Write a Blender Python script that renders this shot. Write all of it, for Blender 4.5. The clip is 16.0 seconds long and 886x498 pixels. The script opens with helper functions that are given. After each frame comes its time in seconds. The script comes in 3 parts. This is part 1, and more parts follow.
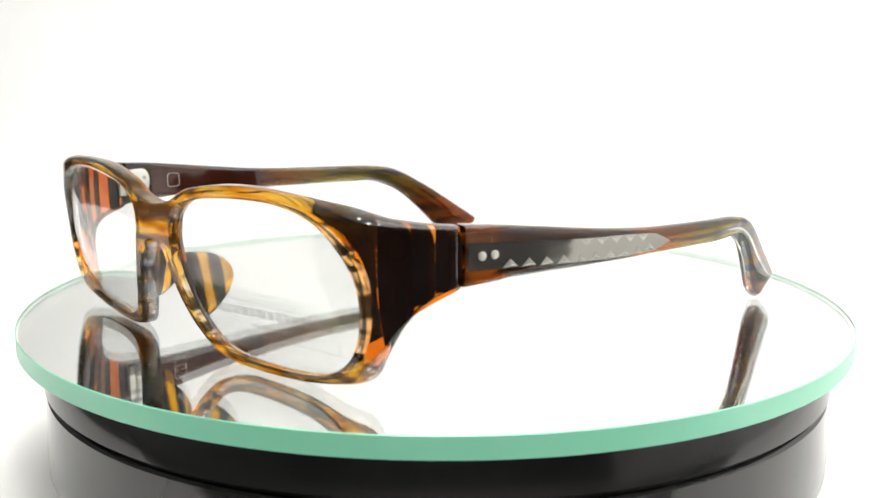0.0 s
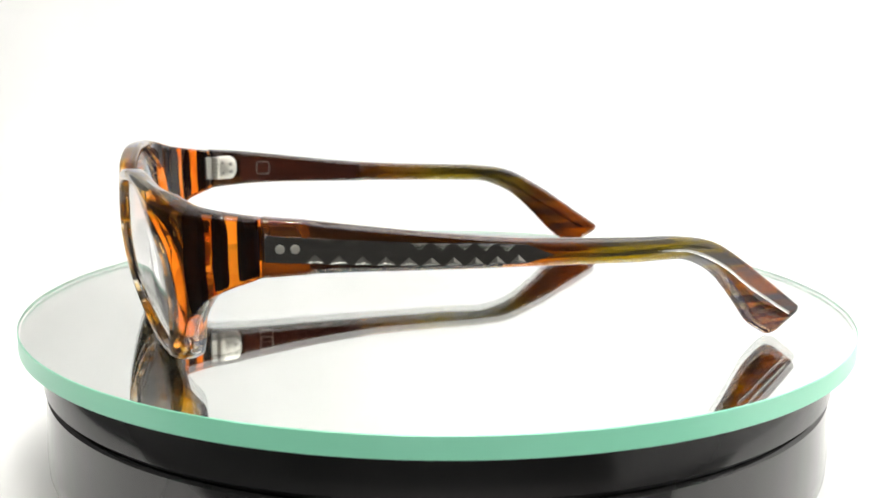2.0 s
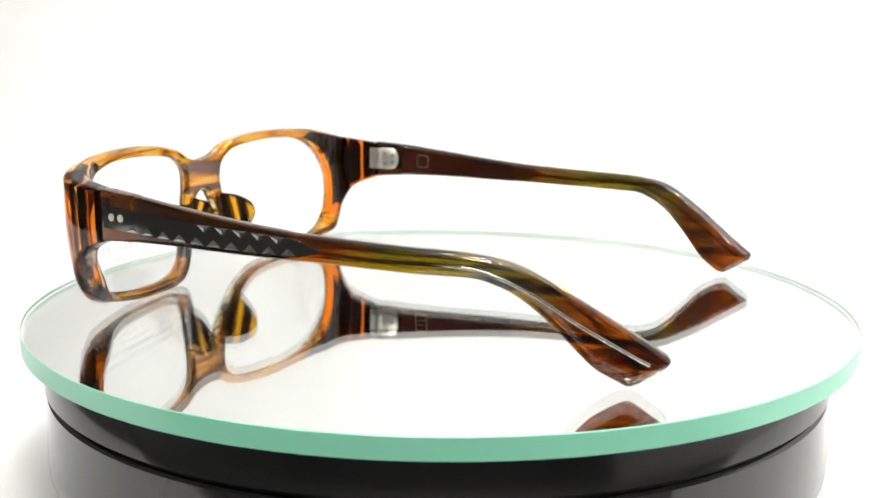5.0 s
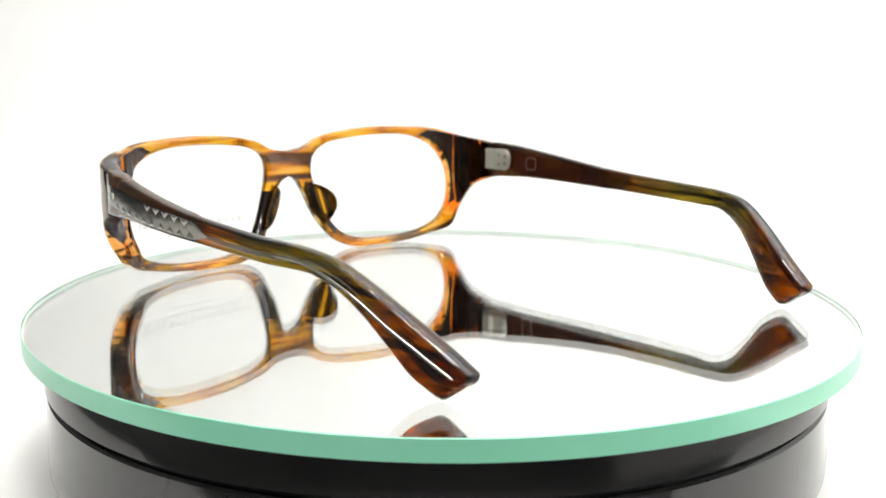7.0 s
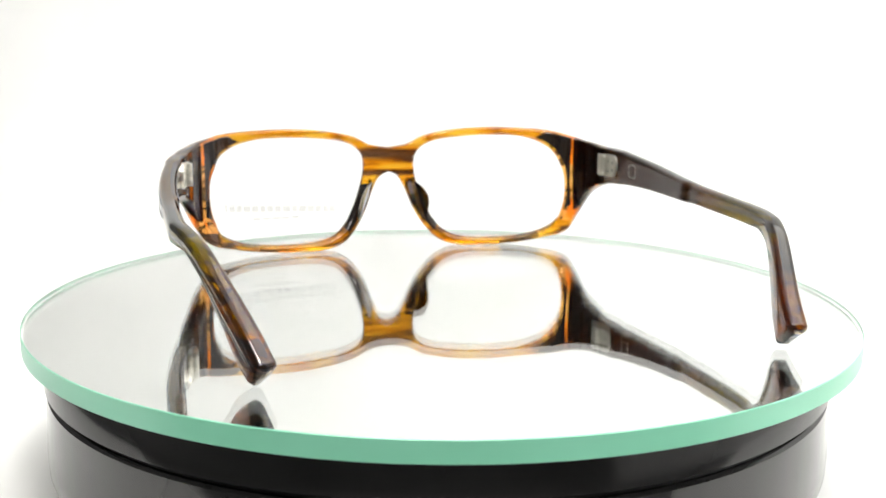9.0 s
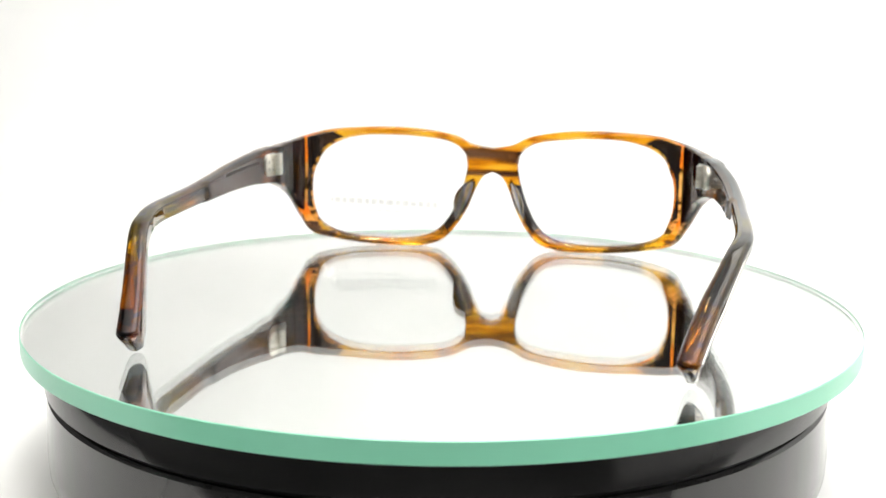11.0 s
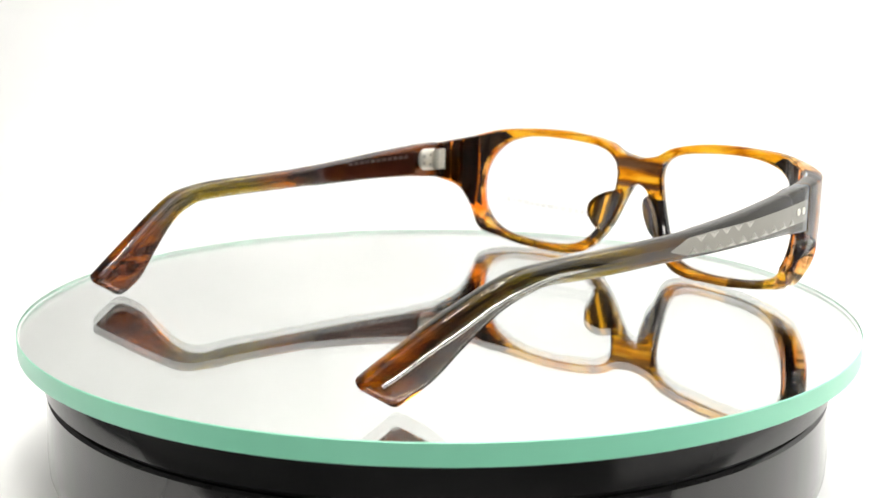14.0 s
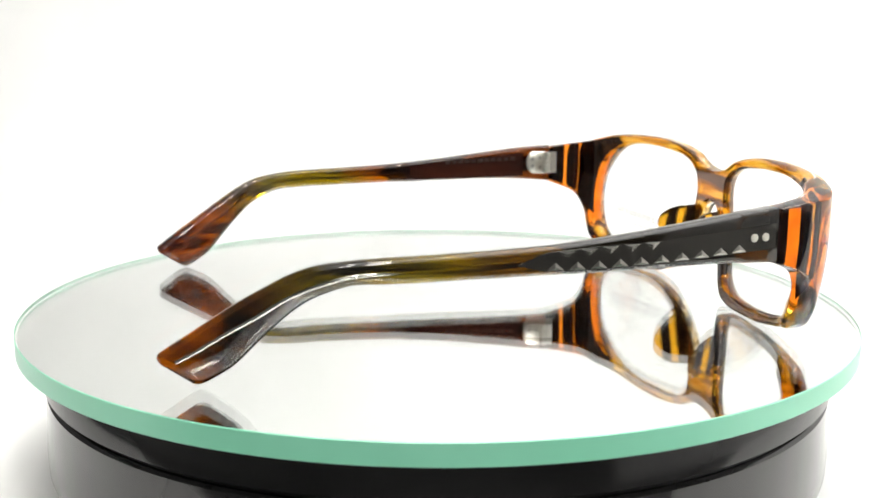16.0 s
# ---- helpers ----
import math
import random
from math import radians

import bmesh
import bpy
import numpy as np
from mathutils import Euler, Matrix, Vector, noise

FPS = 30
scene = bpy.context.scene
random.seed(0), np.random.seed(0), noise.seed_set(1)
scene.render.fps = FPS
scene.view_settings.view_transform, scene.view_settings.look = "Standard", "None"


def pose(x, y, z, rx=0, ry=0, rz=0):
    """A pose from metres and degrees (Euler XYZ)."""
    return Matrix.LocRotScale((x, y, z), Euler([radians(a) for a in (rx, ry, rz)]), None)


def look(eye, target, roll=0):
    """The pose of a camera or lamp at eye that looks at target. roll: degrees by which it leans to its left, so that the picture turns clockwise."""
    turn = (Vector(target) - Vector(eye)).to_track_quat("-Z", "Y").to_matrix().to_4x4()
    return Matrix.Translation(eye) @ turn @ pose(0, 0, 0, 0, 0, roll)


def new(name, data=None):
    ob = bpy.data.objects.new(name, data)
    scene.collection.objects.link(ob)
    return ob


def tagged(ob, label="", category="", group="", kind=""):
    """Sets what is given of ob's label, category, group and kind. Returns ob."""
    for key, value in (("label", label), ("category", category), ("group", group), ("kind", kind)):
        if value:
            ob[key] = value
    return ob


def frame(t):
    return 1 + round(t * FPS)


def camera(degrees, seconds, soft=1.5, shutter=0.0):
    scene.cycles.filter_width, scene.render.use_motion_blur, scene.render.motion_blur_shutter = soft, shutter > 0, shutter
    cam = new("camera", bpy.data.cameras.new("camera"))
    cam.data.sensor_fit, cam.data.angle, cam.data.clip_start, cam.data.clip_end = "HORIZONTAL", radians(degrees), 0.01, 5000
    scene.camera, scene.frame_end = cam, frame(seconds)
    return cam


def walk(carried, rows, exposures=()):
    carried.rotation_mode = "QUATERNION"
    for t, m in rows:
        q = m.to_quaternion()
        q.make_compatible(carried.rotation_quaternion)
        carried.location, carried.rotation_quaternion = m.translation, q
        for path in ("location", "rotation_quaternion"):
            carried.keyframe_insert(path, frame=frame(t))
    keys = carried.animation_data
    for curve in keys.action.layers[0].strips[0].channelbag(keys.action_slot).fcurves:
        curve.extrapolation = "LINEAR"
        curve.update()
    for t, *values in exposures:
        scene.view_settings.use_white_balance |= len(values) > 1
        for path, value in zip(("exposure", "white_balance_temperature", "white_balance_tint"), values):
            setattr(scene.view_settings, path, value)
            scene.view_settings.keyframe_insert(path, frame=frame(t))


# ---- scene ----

MM = 0.001

# ---- camera: fixed, a little above the turntable ----
cam = camera(44.42, 16.0)
EYE = (0.0, -0.26815, 0.06359)
PITCH, YAW = radians(10.84), radians(0.218)
AIM = (EYE[0] + math.sin(YAW) * math.cos(PITCH), EYE[1] + math.cos(YAW) * math.cos(PITCH), EYE[2] - math.sin(PITCH))
STAND = look(EYE, AIM, 0.41)
cam.data.dof.use_dof, cam.data.dof.focus_distance, cam.data.dof.aperture_fstop = True, 0.230, 29.0
walk(cam, [(0.0, STAND), (16.0, STAND)], exposures=[(0.0, 0.0), (16.0, 0.0)])

# ---- world and lamps: a white photo booth with a ceiling light panel and a row of small LEDs, plus an added room fill ----
world = bpy.data.worlds.new("world")
scene.world = world
world.use_nodes = True
world.node_tree.nodes["Background"].inputs[0].default_value = (1.0, 1.0, 1.0, 1)
world.node_tree.nodes["Background"].inputs[1].default_value = 0.02


def area_lamp(name, at, target, w, h, watts, colour=(1, 0.985, 0.965)):
    data = bpy.data.lights.new(name, "AREA")
    data.shape, data.size, data.size_y, data.energy, data.color = "RECTANGLE", w, h, watts, colour
    ob = new(name, data)
    ob.matrix_world = look(at, target)
    return ob


def led(at, watts):
    data = bpy.data.lights.new("led", "POINT")
    data.energy, data.shadow_soft_size, data.color = watts, 0.026, (1, 0.97, 0.92)
    new("led", data).matrix_world = pose(*at)


area_lamp("ceiling_panel", (0.35, 0.09, 0.77), (0.35, 0.11, 0.0), 0.54, 0.86, 5.0)
# added fill lamp, out of view: brightens the room that glossy parts reflect
area_lamp("added_room_fill", (0.0, -1.1, 1.57), (0.0, -1.09, 0.0), 1.6, 1.2, 9.5)
for at in ((-0.08, -0.09, 0.60), (0.02, -0.08, 0.60), (-0.06, -0.37, 0.40), (0.06, -0.37, 0.40), (-0.06, -0.32, 0.54), (0.06, -0.32, 0.54)):
    led(at, 2.1)


# ---- materials ----
def material(name):
    m = bpy.data.materials.new(name)
    m.use_nodes = True
    nt = m.node_tree
    return m, nt, nt.nodes["Principled BSDF"]


def node(nt, kind, **values):
    n = nt.nodes.new(kind)
    for key, value in values.items():
        n.inputs[key].default_value = value
    return n


def ramp(nt, source, stops):
    r = nt.nodes.new("ShaderNodeValToRGB")
    e = r.color_ramp.elements
    while len(e) < len(stops):
        e.new(0.5)
    for el, (at, c) in zip(e, stops):
        el.position, el.color = at, (*c, 1)
    nt.links.new(source, r.inputs[0])
    return r.outputs[0]


def coords(nt, scale=(1, 1, 1), turn=(0, 0, 0)):
    c = nt.nodes.new("ShaderNodeTexCoord")
    m = node(nt, "ShaderNodeMapping", Scale=scale, Rotation=[radians(a) for a in turn])
    nt.links.new(c.outputs["Object"], m.inputs[0])
    return m.outputs[0]


def fine_bump(nt, bsdf, vector, scale, strength, distance):
    n = node(nt, "ShaderNodeTexNoise", Scale=scale, Detail=4.0)
    nt.links.new(vector, n.inputs["Vector"])
    b = node(nt, "ShaderNodeBump", Strength=strength, Distance=distance)
    nt.links.new(n.outputs[0], b.inputs["Height"])
    nt.links.new(b.outputs[0], bsdf.inputs["Normal"])


def acetate(name, stops, scale, turn, noise_scale=90.0, transmission=0.85, distort=0.6, roughness=0.015, zones=()):
    """Polished cellulose acetate: streaks of colour along one direction."""
    m, nt, b = material(name)
    v = coords(nt, scale, turn)
    n = node(nt, "ShaderNodeTexNoise", Scale=noise_scale, Detail=3.0, Distortion=distort)
    nt.links.new(v, n.inputs["Vector"])
    colour = ramp(nt, n.outputs[0], stops)
    for start, end, more in zones:
        xyz = nt.nodes.new("ShaderNodeSeparateXYZ")
        wob = node(nt, "ShaderNodeTexNoise", Scale=160.0, Detail=2.0)
        nt.links.new(coords(nt, (1, 0.4, 1)), wob.inputs["Vector"])
        nt.links.new(coords(nt), xyz.inputs[0])
        add = nt.nodes.new("ShaderNodeMath")
        add.operation = "MULTIPLY_ADD"
        add.inputs[1].default_value = 0.016
        nt.links.new(wob.outputs[0], add.inputs[0])
        nt.links.new(xyz.outputs[1], add.inputs[2])
        span = nt.nodes.new("ShaderNodeMapRange")
        for key, value in (("From Min", start + 0.008), ("From Max", end + 0.008)):
            span.inputs[key].default_value = value
        nt.links.new(add.outputs[0], span.inputs["Value"])
        mix = nt.nodes.new("ShaderNodeMix")
        mix.data_type = "RGBA"
        nt.links.new(span.outputs[0], mix.inputs[0])
        nt.links.new(colour, mix.inputs[6])
        nt.links.new(ramp(nt, n.outputs[0], more), mix.inputs[7])
        colour = mix.outputs[2]
    nt.links.new(colour, b.inputs["Base Color"])
    b.inputs["Roughness"].default_value = roughness
    b.inputs["IOR"].default_value = 1.49
    b.inputs["Transmission Weight"].default_value = transmission
    fine_bump(nt, b, coords(nt), 60.0, 0.08, 0.0006)
    return m


AMBER = [(0.34, (0.012, 0.003, 0.001)), (0.40, (0.10, 0.016, 0.0004)), (0.45, (0.44, 0.108, 0.0003)), (0.56, (0.64, 0.205, 0.0006)), (0.64, (0.46, 0.11, 0.0004)), (0.70, (0.06, 0.014, 0.0006))]
M_AMBER = acetate("acetate_amber_streaked", AMBER, (0.16, 1.0, 2.6), (0, 12, 0), 130.0, 0.97)
CLEAR = [(0.34, (0.03, 0.012, 0.004)), (0.40, (0.48, 0.16, 0.008)), (0.48, (0.83, 0.46, 0.08)), (0.58, (0.95, 0.90, 0.80))]
DASHED = [(0.44, (0.010, 0.009, 0.008)), (0.48, (0.40, 0.34, 0.24)), (0.54, (0.94, 0.91, 0.82)), (0.70, (0.97, 0.96, 0.92))]
M_CLEAR = acetate("acetate_clear_streaked", CLEAR, (0.5, 1.0, 3.0), (0, 14, 0), 110.0, 0.97)
M_DASHED = acetate("acetate_clear_black_dashes", DASHED, (0.5, 0.5, 2.2), (0, 18, 0), 170.0, 0.85)
ORANGE = [(0.30, (0.66, 0.10, 0.005)), (0.50, (0.88, 0.19, 0.008)), (0.70, (0.93, 0.28, 0.015))]
M_BANDS = acetate("acetate_clear_orange", ORANGE, (0.4, 1.0, 1.0), (0, 0, 0), 130.0, 1.0, 0.4)
JET = [(0.40, (0.008, 0.006, 0.006)), (0.60, (0.014, 0.010, 0.009)), (0.75, (0.05, 0.018, 0.008))]
M_JET = acetate("acetate_jet_black", JET, (1.0, 1.0, 0.5), (0, 0, 0), 100.0, 0.1)
BURNT = [(0.32, (0.03, 0.006, 0.0005)), (0.46, (0.26, 0.055, 0.0005)), (0.57, (0.45, 0.115, 0.0008)), (0.70, (0.05, 0.010, 0.0006))]
OLIVE = [(0.34, (0.004, 0.003, 0.001)), (0.42, (0.016, 0.011, 0.002)), (0.49, (0.30, 0.19, 0.002)), (0.54, (0.14, 0.095, 0.003)), (0.59, (0.12, 0.11, 0.06)), (0.67, (0.010, 0.007, 0.003))]
RUST = [(0.36, (0.004, 0.001, 0.001)), (0.44, (0.07, 0.008, 0.0002)), (0.51, (0.42, 0.135, 0.0006)), (0.57, (0.30, 0.075, 0.0004)), (0.65, (0.010, 0.002, 0.001))]
DEEP = [(0.36, (0.004, 0.001, 0.001)), (0.45, (0.05, 0.005, 0.0002)), (0.55, (0.22, 0.030, 0.0003)), (0.66, (0.010, 0.002, 0.001))]
# right temple's outer acetate: its dimmer lighting is put into these dark stops
SHADED = [(0.30, (0.003, 0.003, 0.002)), (0.45, (0.019, 0.016, 0.010)), (0.56, (0.041, 0.031, 0.014)), (0.70, (0.012, 0.010, 0.008))]
MAROON = [(0.30, (0.008, 0.002, 0.001)), (0.45, (0.05, 0.009, 0.001)), (0.58, (0.12, 0.024, 0.002)), (0.72, (0.03, 0.007, 0.001))]
GRAIN = (1.0, 0.09, 2.2)
M_OUTER = acetate("acetate_amber_to_olive", BURNT, GRAIN, (0, 0, 0), 140.0, 0.95, zones=((0.076, 0.086, OLIVE), (0.118, 0.130, RUST)))
M_OUTER_SHADED = acetate("acetate_outer_shaded", SHADED, GRAIN, (0, 0, 0), 140.0, 0.88, zones=((0.084, 0.092, OLIVE), (0.100, 0.112, SHADED), (0.131, 0.140, RUST)))
M_INNER = acetate("acetate_maroon_to_olive", MAROON, GRAIN, (0, 0, 0), 120.0, 0.92, zones=((0.066, 0.070, BURNT), (0.078, 0.090, OLIVE), (0.112, 0.124, DEEP)))


def metal(name, colour, rough, scale=300.0, wave=130.0, depth=0.22):
    m, nt, b = material(name)
    n = node(nt, "ShaderNodeTexNoise", Scale=scale, Detail=5.0)
    nt.links.new(coords(nt, (1, 0.2, 1)), n.inputs["Vector"])
    lo, hi = [c * 0.86 for c in colour], colour
    nt.links.new(ramp(nt, n.outputs[0], [(0.3, lo), (0.7, hi)]), b.inputs["Base Color"])
    b.inputs["Metallic"].default_value = 1.0
    b.inputs["Roughness"].default_value = rough
    fine_bump(nt, b, coords(nt, (1, 0.5, 1)), wave, depth, 0.0006)
    return m


M_CORE = metal("polished_core_steel", (0.26, 0.25, 0.225), 0.10, 60.0, 42.0, 0.6)
# lit copy of the core steel: the cut facets' glints as a lighter colour
M_FACET_LIT = metal("facet_steel_lit", (0.40, 0.39, 0.35), 0.24, 90.0)
M_WIRE = metal("bright_core_wire_steel", (0.55, 0.54, 0.50), 0.16, 90.0)
M_HINGE = metal("hinge_nickel", (0.82, 0.80, 0.72), 0.42)


M_PIN = metal("hinge_pin_steel", (0.46, 0.45, 0.40), 0.35)


def lens_material():
    m, nt, b = material("demo_lens_clear")
    b.inputs["Base Color"].default_value = (0.985, 0.99, 0.985, 1)
    b.inputs["Roughness"].default_value = 0.0
    b.inputs["IOR"].default_value = 1.45
    b.inputs["Transmission Weight"].default_value = 1.0
    return m


M_LENS = lens_material()


def print_material():
    m, nt, b = material("lens_print_grey")
    n = node(nt, "ShaderNodeTexNoise", Scale=900.0, Detail=3.0)
    nt.links.new(coords(nt), n.inputs["Vector"])
    nt.links.new(ramp(nt, n.outputs[0], [(0.3, (0.52, 0.52, 0.50)), (0.7, (0.68, 0.68, 0.66))]), b.inputs["Base Color"])
    b.inputs["Roughness"].default_value = 0.5
    b.inputs["Alpha"].default_value = 0.18
    return m


M_PRINT = print_material()


def plain(name, lo, hi, rough, scale, bump=0.1, bump_d=0.0004, spec=0.5):
    m, nt, b = material(name)
    v = coords(nt)
    n = node(nt, "ShaderNodeTexNoise", Scale=scale, Detail=6.0)
    nt.links.new(v, n.inputs["Vector"])
    nt.links.new(ramp(nt, n.outputs[0], [(0.35, lo), (0.65, hi)]), b.inputs["Base Color"])
    b.inputs["Roughness"].default_value = rough
    b.inputs["Specular IOR Level"].default_value = spec
    if bump:
        fine_bump(nt, b, v, scale * 6, bump, bump_d)
    return m


M_BLACK = plain("acetate_black_sheet", (0.006, 0.003, 0.003), (0.016, 0.006, 0.005), 0.9, 200.0, 0.0, spec=0.05)
M_PAPER = plain("white_backdrop_paper", (0.76, 0.765, 0.755), (0.87, 0.875, 0.865), 0.9, 6.0, 0.05, 0.0005, 0.1)
M_BOOTH = plain("white_booth_wall", (0.78, 0.78, 0.78), (0.83, 0.83, 0.83), 0.8, 4.0, 0.05)
M_ROOM = plain("grey_room_wall", (0.38, 0.38, 0.38), (0.43, 0.43, 0.425), 0.8, 3.0, 0.05)
M_TABLE = plain("unseen_dark_table", (0.025, 0.025, 0.026), (0.04, 0.04, 0.04), 0.6, 12.0, 0.05)
M_DRUM = plain("black_gloss_plastic", (0.016, 0.016, 0.016), (0.024, 0.023, 0.023), 0.12, 40.0, 0.02, 0.0002)
M_GROOVE = plain("black_groove", (0.004, 0.004, 0.004), (0.006, 0.006, 0.006), 0.5, 60.0, 0.0)
M_EDGE = plain("ground_green_glass_edge", (0.28, 0.76, 0.52), (0.31, 0.79, 0.56), 0.3, 30.0, 0.03, 0.0002)


M_EDGE.node_tree.nodes["Principled BSDF"].inputs["Transmission Weight"].default_value = 0.15


def plate_material():
    m, nt, b = material("plate_glass")
    b.inputs["Base Color"].default_value = (0.985, 0.996, 0.990, 1)
    b.inputs["Roughness"].default_value = 0.0
    b.inputs["IOR"].default_value = 1.5
    b.inputs["Transmission Weight"].default_value = 1.0
    return m


def mirror_material():
    m, nt, b = material("silvered_mirror")
    n = node(nt, "ShaderNodeTexNoise", Scale=25.0, Detail=4.0)
    nt.links.new(coords(nt), n.inputs["Vector"])
    nt.links.new(ramp(nt, n.outputs[0], [(0.3, (0.955, 0.965, 0.96)), (0.7, (0.97, 0.98, 0.975))]), b.inputs["Base Color"])
    b.inputs["Metallic"].default_value = 1.0
    b.inputs["Roughness"].default_value = 0.0
    return m


M_PLATE, M_MIRROR = plate_material(), mirror_material()


# ---- mesh helpers ----
def link(name, bm, mats, parent=None, label="", smooth=True, angle=40):
    me = bpy.data.meshes.new(name)
    bmesh.ops.recalc_face_normals(bm, faces=bm.faces)
    for f in bm.faces:
        f.smooth = smooth
    if smooth:
        for e in bm.edges:
            if len(e.link_faces) == 2 and e.calc_face_angle(0) > radians(angle):
                e.smooth = False
    bm.to_mesh(me)
    bm.free()
    for m in mats if isinstance(mats, (list, tuple)) else (mats,):
        me.materials.append(m)
    ob = new(name, me)
    ob.parent = parent
    return tagged(ob, label=label)


def part(name, bm, mats, parent, label="", **kw):
    return link(name, bm, mats, parent, label, **kw)


def grid_faces(bm, rows, closed_u=True, closed_v=True, slot=None):
    """Quads between rows of vertices."""
    n = len(rows)
    for i in range(n if closed_u else n - 1):
        a, b = rows[i], rows[(i + 1) % n]
        k = len(a)
        for j in range(k if closed_v else k - 1):
            q = [a[j], a[(j + 1) % k], b[(j + 1) % k], b[j]]
            q = list(dict.fromkeys(q))
            if len(q) < 3:
                continue
            f = bm.faces.new(q)
            if slot:
                f.material_index = slot(i, j)


def lathe(profile, steps=192):
    """A closed turned body from (radius, height) pairs."""
    bm = bmesh.new()
    rows = []
    for i in range(steps):
        a = 2 * math.pi * i / steps
        rows.append([bm.verts.new((r * math.cos(a), r * math.sin(a), z)) for r, z in profile])
    grid_faces(bm, rows, True, False)
    for j in (0, -1):
        bm.faces.new([r[j] for r in rows])
    return bm


def box(bm, x0, x1, y0, y1, z0, z1):
    v = [bm.verts.new((x, y, z)) for x in (x0, x1) for y in (y0, y1) for z in (z0, z1)]
    for q in ((0, 1, 3, 2), (4, 6, 7, 5), (0, 4, 5, 1), (2, 3, 7, 6), (0, 2, 6, 4), (1, 5, 7, 3)):
        bm.faces.new([v[i] for i in q])


def tube(bm, path, radius, sides=10):
    rows = []
    for i, p in enumerate(path):
        d = (path[min(i + 1, len(path) - 1)] - path[max(i - 1, 0)]).normalized()
        u = d.cross(Vector((0, 0, 1))).normalized()
        w = d.cross(u)
        rows.append([bm.verts.new(p + radius * (math.cos(a) * u + math.sin(a) * w)) for a in (2 * math.pi * k / sides for k in range(sides))])
    grid_faces(bm, rows, False, True)
    bm.faces.new(rows[0])
    bm.faces.new(rows[-1])


def interp(t, xs, ys):
    return float(np.interp(t, xs, ys))


def spline(points, corners=(), per=6, closed=True):
    """A smooth curve through control points; sharp at the corners."""
    n, out = len(points), []
    P = [np.array(p, float) for p in points]
    for k in range(n if closed else n - 1):
        a, b = P[k], P[(k + 1) % n]
        before = P[k - 1] if closed or k else a
        after = P[(k + 2) % n] if closed or k + 2 < n else b
        ma = (b - a) if k in corners else 0.5 * (b - before)
        mb = (b - a) if (k + 1) % n in corners else 0.5 * (after - a)
        for i in range(per):
            t = i / per
            out.append((2 * t**3 - 3 * t**2 + 1) * a + (t**3 - 2 * t**2 + t) * ma + (3 * t**2 - 2 * t**3) * b + (t**3 - t**2) * mb)
    if not closed:
        out.append(P[-1])
    return out


# ---- booth ----
TABLE = -0.042
bm = bmesh.new()
rows = []
sweep = [(-0.115, TABLE), (0.30, TABLE)] + [(0.30 + 0.28 * math.sin(a), TABLE + 0.28 * (1 - math.cos(a))) for a in np.linspace(0.08, math.pi / 2, 24)] + [(0.58, 0.78)]
for x in (-0.44, 0.62):
    rows.append([bm.verts.new((x, y, z)) for y, z in sweep] + [bm.verts.new((x, y + (0.01 if z > TABLE + 0.2 else 0), z - 0.01)) for y, z in reversed(sweep)])
grid_faces(bm, rows, False, True)
for r in rows:
    bm.faces.new(r)
tagged(link("backdrop", bm, M_PAPER), "seamless white paper sweep behind the turntable", "backdrop", kind="structure")
for name, dims, mat, text in (
    # table is added out of view, near black to darken reflections in drum and plates
    ("table", (-0.80, 0.80, -0.60, 0.62, TABLE - 0.05, TABLE - 0.0102), M_TABLE, "added dark grey table top under the paper, seen only in reflections"),
    ("wall_right", (0.62, 0.66, -0.66, 0.62, TABLE - 0.02, 0.80), M_BOOTH, "plain white side wall of the photo booth"),
    ("ceiling", (-0.40, 0.66, -0.34, 0.62, 0.80, 0.83), M_BOOTH, "plain white booth ceiling"),
    ("room_wall_left", (-1.44, -1.40, -2.2, 0.70, -0.80, 1.60), M_ROOM, "plain grey room wall"),
    ("room_wall_right", (1.40, 1.44, -2.2, 0.70, -0.80, 1.60), M_ROOM, "plain grey room wall"),
    ("room_wall_front", (-1.40, 1.40, -2.2, -2.16, -0.80, 1.60), M_ROOM, "plain grey room wall"),
    ("room_wall_back", (-1.40, 1.40, 0.66, 0.70, -0.80, 1.60), M_ROOM, "plain grey room wall"),
    ("room_ceiling", (-1.44, 1.44, -2.2, 0.70, 1.60, 1.64), M_ROOM, "plain grey room ceiling"),
    ("room_floor", (-1.44, 1.44, -2.2, 0.70, -0.84, -0.80), M_ROOM, "plain grey room floor"),
):
    bm = bmesh.new()
    box(bm, *dims)
    tagged(link(name, bm, mat, smooth=False), text, "wall" if "wall" in name else name.split("_")[-1], kind="structure")


# ---- turntable ----
def turntable():
    base = tagged(new("turntable_base"), "round black glossy plastic turntable base with a groove", "turntable")
    base.location = (0, 0, TABLE)
    h = -TABLE
    top = h - 5.3 * MM
    groove = h - 14.2 * MM
    upper = [(0.080, groove + 0.2 * MM), (0.0941, groove + 0.2 * MM), (0.0950, groove + 0.8 * MM), (0.0939, top - 1.4 * MM), (0.0934, top - 0.5 * MM), (0.0928, top), (0.04, top)]
    part("upper_ring", lathe(upper), M_DRUM, base)
    part("groove", lathe([(0.08, groove - 0.8 * MM), (0.0931, groove - 0.8 * MM), (0.0931, groove + 0.2 * MM), (0.08, groove + 0.2 * MM)]), M_GROOVE, base)
    lower = [(0.05, 0.0), (0.0885, 0.0), (0.0915, 1.2 * MM), (0.0935, 4 * MM), (0.0949, 9 * MM), (0.0951, 13 * MM), (0.0945, groove - 1.4 * MM), (0.0938, groove - 0.8 * MM), (0.08, groove - 0.8 * MM)]
    part("lower_drum", lathe(lower), M_DRUM, base)


